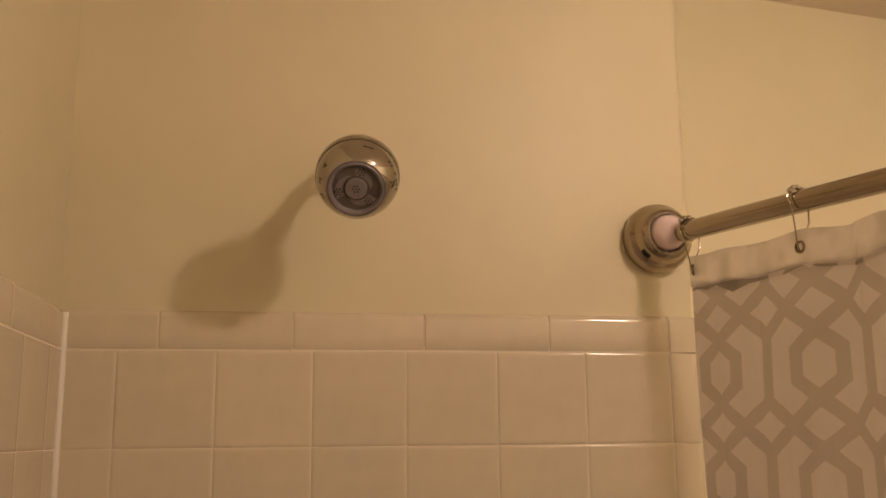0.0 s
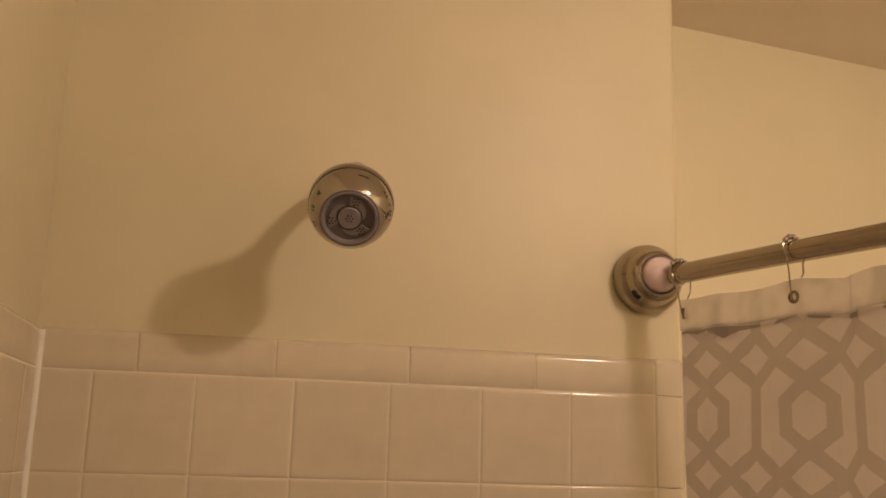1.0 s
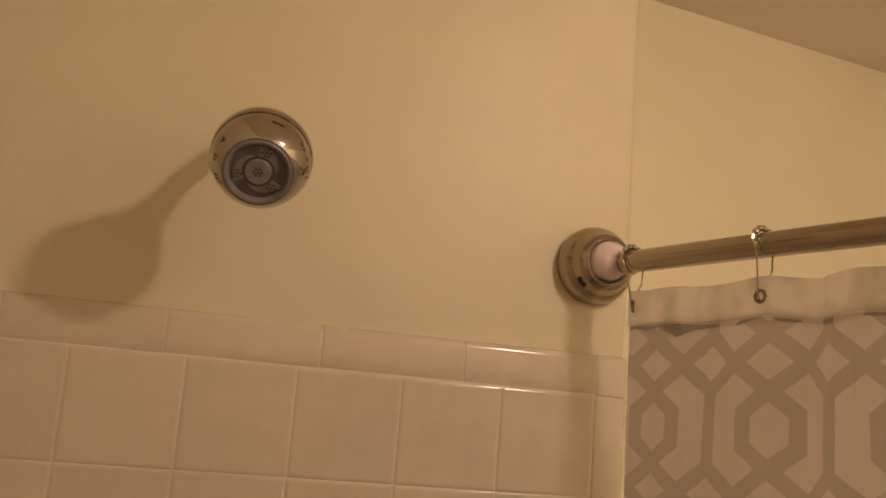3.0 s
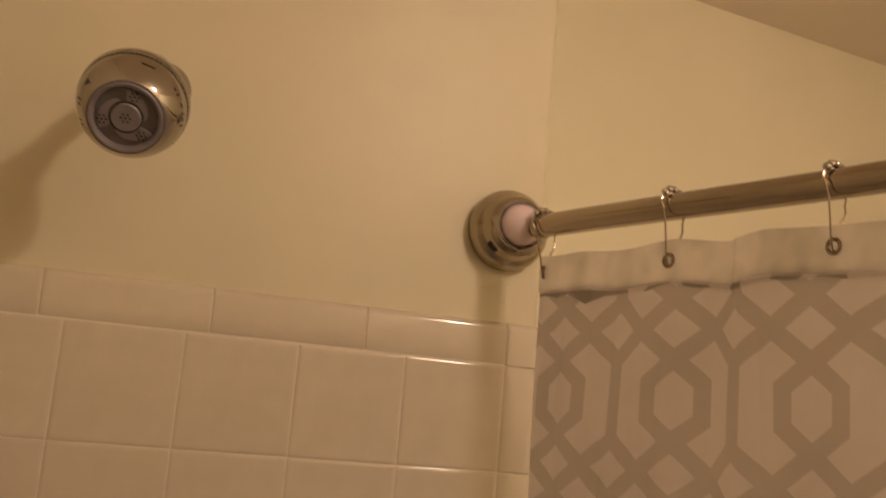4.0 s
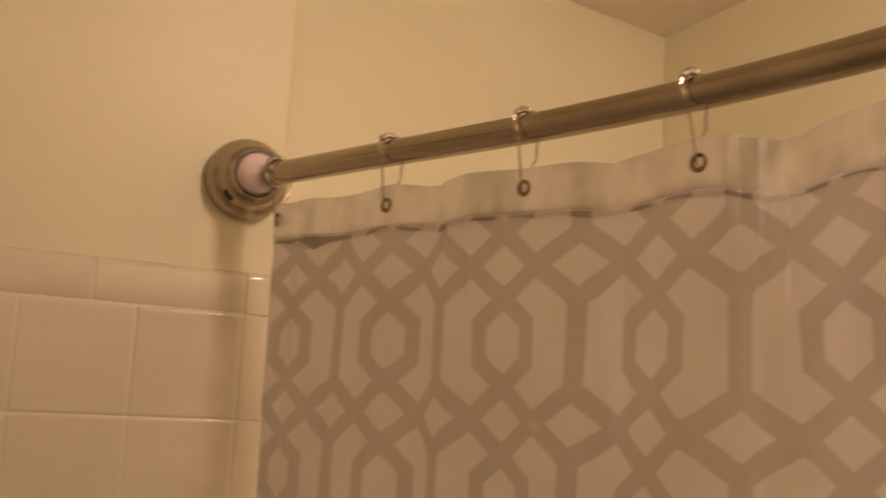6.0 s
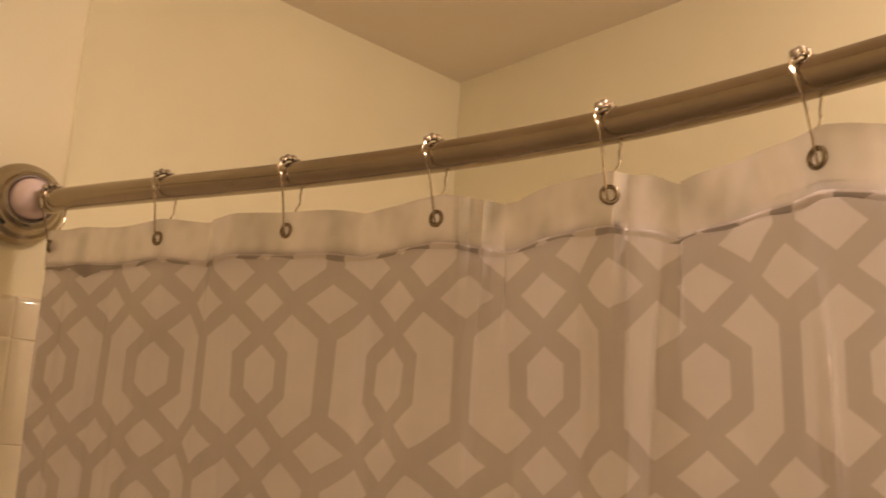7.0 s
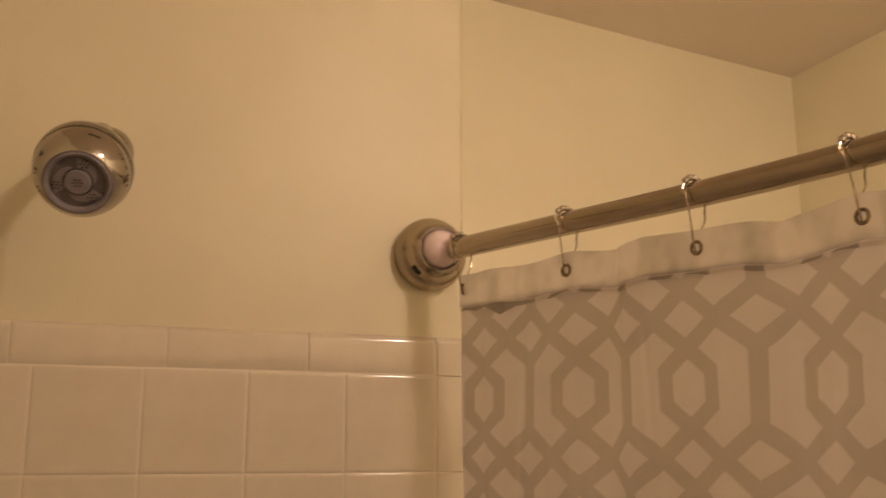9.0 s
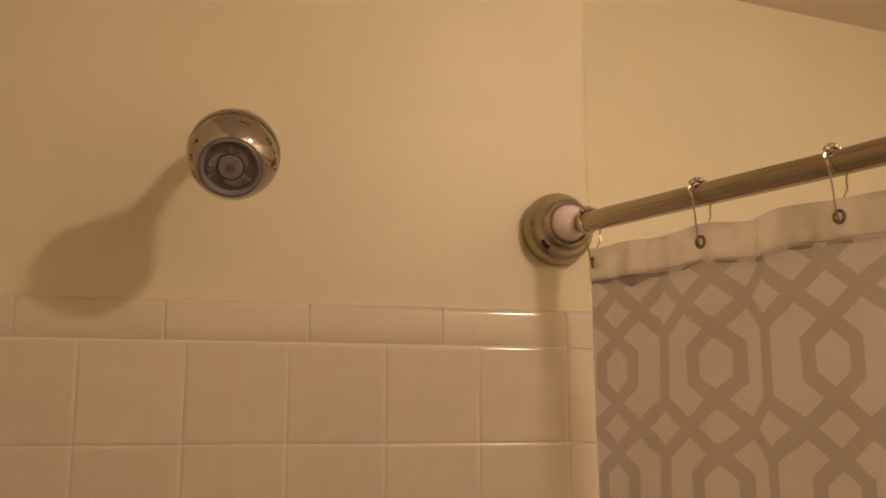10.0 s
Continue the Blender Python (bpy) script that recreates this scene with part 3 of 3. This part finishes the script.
def curtain():
    top = base("shower_curtain", pose(0.72, -0.3, 0.0), "translucent white vinyl shower curtain printed with taupe lattice, frosted header band", "shower curtain")
    off = Matrix.Translation((-0.72, 0.3, 0.0))
    sh = part("printed_sheet", sheet(BAND_Z + 0.003, 0.25, 60, 0.0), CLOTH, top, m=off, recalc=False)
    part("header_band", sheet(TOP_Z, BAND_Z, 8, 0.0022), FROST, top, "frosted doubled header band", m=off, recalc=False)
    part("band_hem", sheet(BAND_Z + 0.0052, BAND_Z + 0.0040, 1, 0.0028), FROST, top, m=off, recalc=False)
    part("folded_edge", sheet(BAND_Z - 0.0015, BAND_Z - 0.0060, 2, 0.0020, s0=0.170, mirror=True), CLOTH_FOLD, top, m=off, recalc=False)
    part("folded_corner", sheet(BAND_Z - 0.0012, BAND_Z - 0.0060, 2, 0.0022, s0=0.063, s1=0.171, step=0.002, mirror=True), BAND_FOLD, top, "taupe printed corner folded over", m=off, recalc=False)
    for h, lean in zip(HOOK_S, GROM_LEAN):
        s = h + lean
        p, t = on_rod(s)
        out = Vector((-t.y, t.x, 0))
        c = Vector((p.x, p.y, GROM_Z)) + out * (fold_depth(s, GROM_Z) - 0.0036)
        ringpts = [(0.0055 * math.cos(a), 0, 0.0055 * math.sin(a)) for a in (2 * math.pi * i / 24 for i in range(24))]
        tilt = (fold_depth(s + 0.004, GROM_Z) - fold_depth(s - 0.004, GROM_Z)) / 0.008
        m = off @ Matrix.Translation(c) @ Matrix.Rotation(math.atan2(t.y, t.x) + math.atan(tilt) - (radians(50) if s < 0.1 else 0.0), 4, "Z")
        part("grommet", tube(ringpts, 0.00165, 8, closed=True), DARK_STEEL, top, "dark steel eyelet ring", m=m)


curtain()


def hook(s, lean):
    """Double-ended wire hook with roller beads over the rod; local y points out of the tub."""
    m = hook_frame(s)
    g = fold_depth(s, GROM_Z)
    drop = GROM_Z - ROD_Z
    top = base("curtain_hook", m, "steel wire curtain hook with chrome roller beads over the rod", "curtain hook", group="curtain hooks on the rod")
    R = ROD_R + 0.0042
    front = [(lean, g + 0.004, drop - 0.001), (lean, g - 0.001, drop - 0.0055), (lean, g - 0.0052, drop - 0.002), (lean * 0.95, g - 0.0075, drop + 0.006),
             (lean * 0.5 + 0.002, (g - 0.0075) * 0.5 - R * 0.45, drop * 0.45), (0.003, -R + 0.001, -0.004)]
    arc = [(0, -R * math.cos(radians(a)), R * math.sin(radians(a))) for a in range(10, 175, 15)]
    backw = [(0.0, R, -0.006), (-0.001, R, -0.014), (0.0, R - 0.001, -0.021), (-0.002, R - 0.004, -0.029), (-0.003, R - 0.006, -0.037), (-0.003, R - 0.007, -0.046)]
    # the wire runs along a gently sampled line
    raw = [Vector(q) for q in front + arc + backw]
    pts = []
    for i in range(len(raw) - 1):
        p0, p1, p2, p3 = raw[max(i - 1, 0)], raw[i], raw[i + 1], raw[min(i + 2, len(raw) - 1)]
        for u in (0, 0.34, 0.67):
            pts.append(0.5 * ((2 * p1) + (p2 - p0) * u + (2 * p0 - 5 * p1 + 4 * p2 - p3) * u * u + (3 * p1 - p0 - 3 * p2 + p3) * u**3))
    pts.append(raw[-1])
    part("wire", tube(pts, 0.00085, 8), WIRE, top)
    for a in (46, 70, 94, 118, 142):
        part("roller_bead", ball(0.0032, (0, -R * math.cos(radians(a)), R * math.sin(radians(a))), 16, 10), BEAD, top)
    return top


for k, s in enumerate(HOOK_S):
    hook(s, GROM_LEAN[k])


# ---- wall tiles ----
def tile_mesh(name, w, h):
    """Cushion-edged glazed tile: front at y = 0, lower left corner of the joint lines at the origin."""
    bm = bmesh.new()
    rings = []
    for inset, depth in ((0.0003, 0.0050), (0.0004, 0.0006), (0.0012, 0.00012), (0.0040, 0.0)):
        x0, x1, z0, z1, c = inset, w - inset, inset, h - inset, 0.004
        loop = [(x0, z0), (x0 + c, z0), (x1 - c, z0), (x1, z0), (x1, z0 + c), (x1, z1 - c), (x1, z1), (x1 - c, z1), (x0 + c, z1), (x0, z1), (x0, z1 - c), (x0, z0 + c)]
        rings.append([bm.verts.new((x, depth, z)) for x, z in loop])
    for a, b in zip(rings, rings[1:]):
        for i in range(12):
            bm.faces.new((a[i], a[(i + 1) % 12], b[(i + 1) % 12], b[i]))
    bm.faces.new(rings[-1])
    return mesh_from(name, bm, TILE_MAT)


def cap_mesh(name, w):
    """Bullnose trim: rounded top edge running back to the wall."""
    prof = [(0.0055, 0.00075), (0.0022, 0.00075), (0.0008, 0.0014), (0.0, 0.0032), (-0.0004, 0.018), (-0.0002, CAP_H - 0.008)]
    prof += [(-0.0002 + 0.0068 * (1 - math.cos(radians(a))), CAP_H - 0.008 + 0.008 * math.sin(radians(a))) for a in range(15, 91, 15)]
    bm = bmesh.new()
    rings = []
    for x, shrink in ((0.0002, 0.0007), (0.0006, 0.0003), (0.0016, 0.0), (0.0045, 0.0), (w - 0.0045, 0.0), (w - 0.0016, 0.0), (w - 0.0006, 0.0003), (w - 0.0002, 0.0007)):
        rings.append([bm.verts.new((x, y + shrink, z - (shrink if i > 5 else 0))) for i, (y, z) in enumerate(prof)])
    for a, b in zip(rings, rings[1:]):
        for i in range(len(prof) - 1):
            bm.faces.new((a[i], a[i + 1], b[i + 1], b[i]))
    bm.faces.new(rings[0])
    bm.faces.new(rings[-1])
    return mesh_from(name, bm, TILE_MAT)


def end_tile(name, w, h, round_top):
    """Bullnose piece for the outer corner: its right edge curves back round the wall, and its top too where it ends the cap course."""
    r = 0.0125
    plan = [(0.0002, 0.0050), (0.0003, 0.0008), (0.0012, 0.0002), (0.0040, 0.0), (w - r, 0.0)]
    plan += [(w - r + r * math.sin(radians(a)), r - r * math.cos(radians(a))) for a in range(15, 91, 15)] + [(w, 0.030)]
    levels = [(0.0003, 0.0009), (0.0010, 0.0002), (0.0030, 0.0)]
    levels += [(h - 0.008 + 0.008 * math.sin(radians(a)), 0.0068 * (1 - math.cos(radians(a)))) for a in range(0, 91, 15)] if round_top else [(h - 0.0030, 0.0), (h - 0.0010, 0.0002), (h - 0.0003, 0.0009)]
    bm = bmesh.new()
    rings = []
    for z, shrink in levels:
        ring = []
        for i, (x, y) in enumerate(plan):
            a, b = plan[max(i - 1, 0)], plan[min(i + 1, len(plan) - 1)]
            n = Vector((b[1] - a[1], -(b[0] - a[0]), 0)).normalized() if i > 3 else Vector((0, -1, 0))
            ring.append(bm.verts.new((x - n.x * shrink, y - n.y * shrink, z)))
        rings.append(ring)
    for a, b in zip(rings, rings[1:]):
        for i in range(len(plan) - 1):
            bm.faces.new((a[i], a[i + 1], b[i + 1], b[i]))
    bm.faces.new(rings[-1])
    bm.faces.new(rings[0])
    return mesh_from(name, bm, TILE_MAT)


def joined_rows(name, cols, rows, to_wall, parent):
    bm = bmesh.new()
    for x0, x1 in cols:
        for r in rows:
            z1 = CAP_Z - r * PITCH
            z0 = max(z1 - PITCH, 0.0)
            bmesh.ops.create_cube(bm, size=1, matrix=to_wall @ Matrix.Translation(((x0 + x1) / 2, 0.0028, (z0 + z1) / 2)) @ Matrix.Diagonal((x1 - x0 - 0.0015, 0.0054, z1 - z0 - 0.0015, 1)))
    tagged(part(name, bm, TILE_MAT, parent, smooth=False), kind="stuff")


rng = random.Random(7)


def tile_wall(parent, to_wall, cols, caps, near_rows, all_rows, bed=0.0):
    cache = {}
    for x0, x1 in cols:
        w = round(x1 - x0, 4)
        if w not in cache:
            cache[w] = tile_mesh("tile", w, PITCH)
        for r in range(near_rows):
            ob = new("tile", cache[w])
            ob.parent = parent
            c = Matrix.Translation((w / 2, 0, PITCH / 2))
            ob.matrix_basis = to_wall @ Matrix.Translation((x0, rng.uniform(-0.0002, 0.0002), CAP_Z - (r + 1) * PITCH)) @ c @ \
                pose(0, 0, 0, rng.uniform(-0.18, 0.18), 0, rng.uniform(-0.18, 0.18)) @ c.inverted()
    for x0, x1 in caps:
        w = round(x1 - x0, 4)
        key = ("cap", w)
        if key not in cache:
            cache[key] = cap_mesh("cap_tile", w)
        ob = new("cap_tile", cache[key])
        ob.parent = parent
        ob.matrix_basis = to_wall @ Matrix.Translation((x0, rng.uniform(-0.0003, 0.0003), CAP_Z)) @ pose(0, 0, 0, rng.uniform(-0.03, 0.03), 0, 0)
    x0, x1 = cols[0][0], cols[-1][1] + bed
    bm = bmesh.new()
    bmesh.ops.create_cube(bm, size=1, matrix=to_wall @ Matrix.Translation(((x0 + x1) / 2, 0.0031, (CAP_Z + 0.039) / 2)) @ Matrix.Diagonal((x1 - x0 - 0.003, 0.0048, CAP_Z + 0.039, 1)))
    part("grout_bed", bm, GROUT, parent, smooth=False)
    joined_rows("lower_tiles", cols, range(near_rows, all_rows), to_wall, parent)


north_cols = [(CORNER_X + 0.001, 0.0)] + [(PITCH * k, PITCH * (k + 1)) for k in range(5)] + [(0.55, 0.659)]
north_caps = [(CORNER_X + 0.001, 0.045), (0.045, 0.197), (0.197, 0.352), (0.352, 0.506), (0.506, 0.659)]
tile_wall(wall_north, Matrix.Identity(4), north_cols, north_caps, 5, 17, 0.02)
edge_tile = end_tile("end_tile", END_X - 0.659, PITCH, False)
for r in range(16):
    ob = new("end_tile", edge_tile)
    ob.parent = wall_north
    ob.matrix_basis = pose(0.659, rng.uniform(-0.0002, 0.0002), CAP_Z - (r + 1) * PITCH)
ob = new("end_cap_tile", end_tile("end_cap_tile", END_X - 0.659, CAP_H, True))
ob.parent = wall_north
ob.matrix_basis = pose(0.659, -0.0003, CAP_Z)
# the long tub wall: local x runs towards the shower wall, the front looks into the tub
west = pose(CORNER_X, 0, 0, 0, 0, 90)
west_cols = [(-0.055, -0.001)] + [(-0.055 - PITCH * (k + 1), -0.055 - PITCH * k) for k in range(13)]
west_cols = west_cols[::-1]
west_caps = [(-0.215 - 0.154 * (k + 1), -0.215 - 0.154 * k) for k in range(8)][::-1] + [(-0.215, -0.001)]
tile_wall(wall_west, west, west_cols, west_caps, 5, 17)
part("corner_caulk", tube([(CORNER_X + 0.0005, -0.0005, z) for z in (0.4, 1.0, 1.6, CAP_Z + CAP_H - 0.004)], 0.0047, 10), CAULK, wall_north, "white caulk bead in the corner")
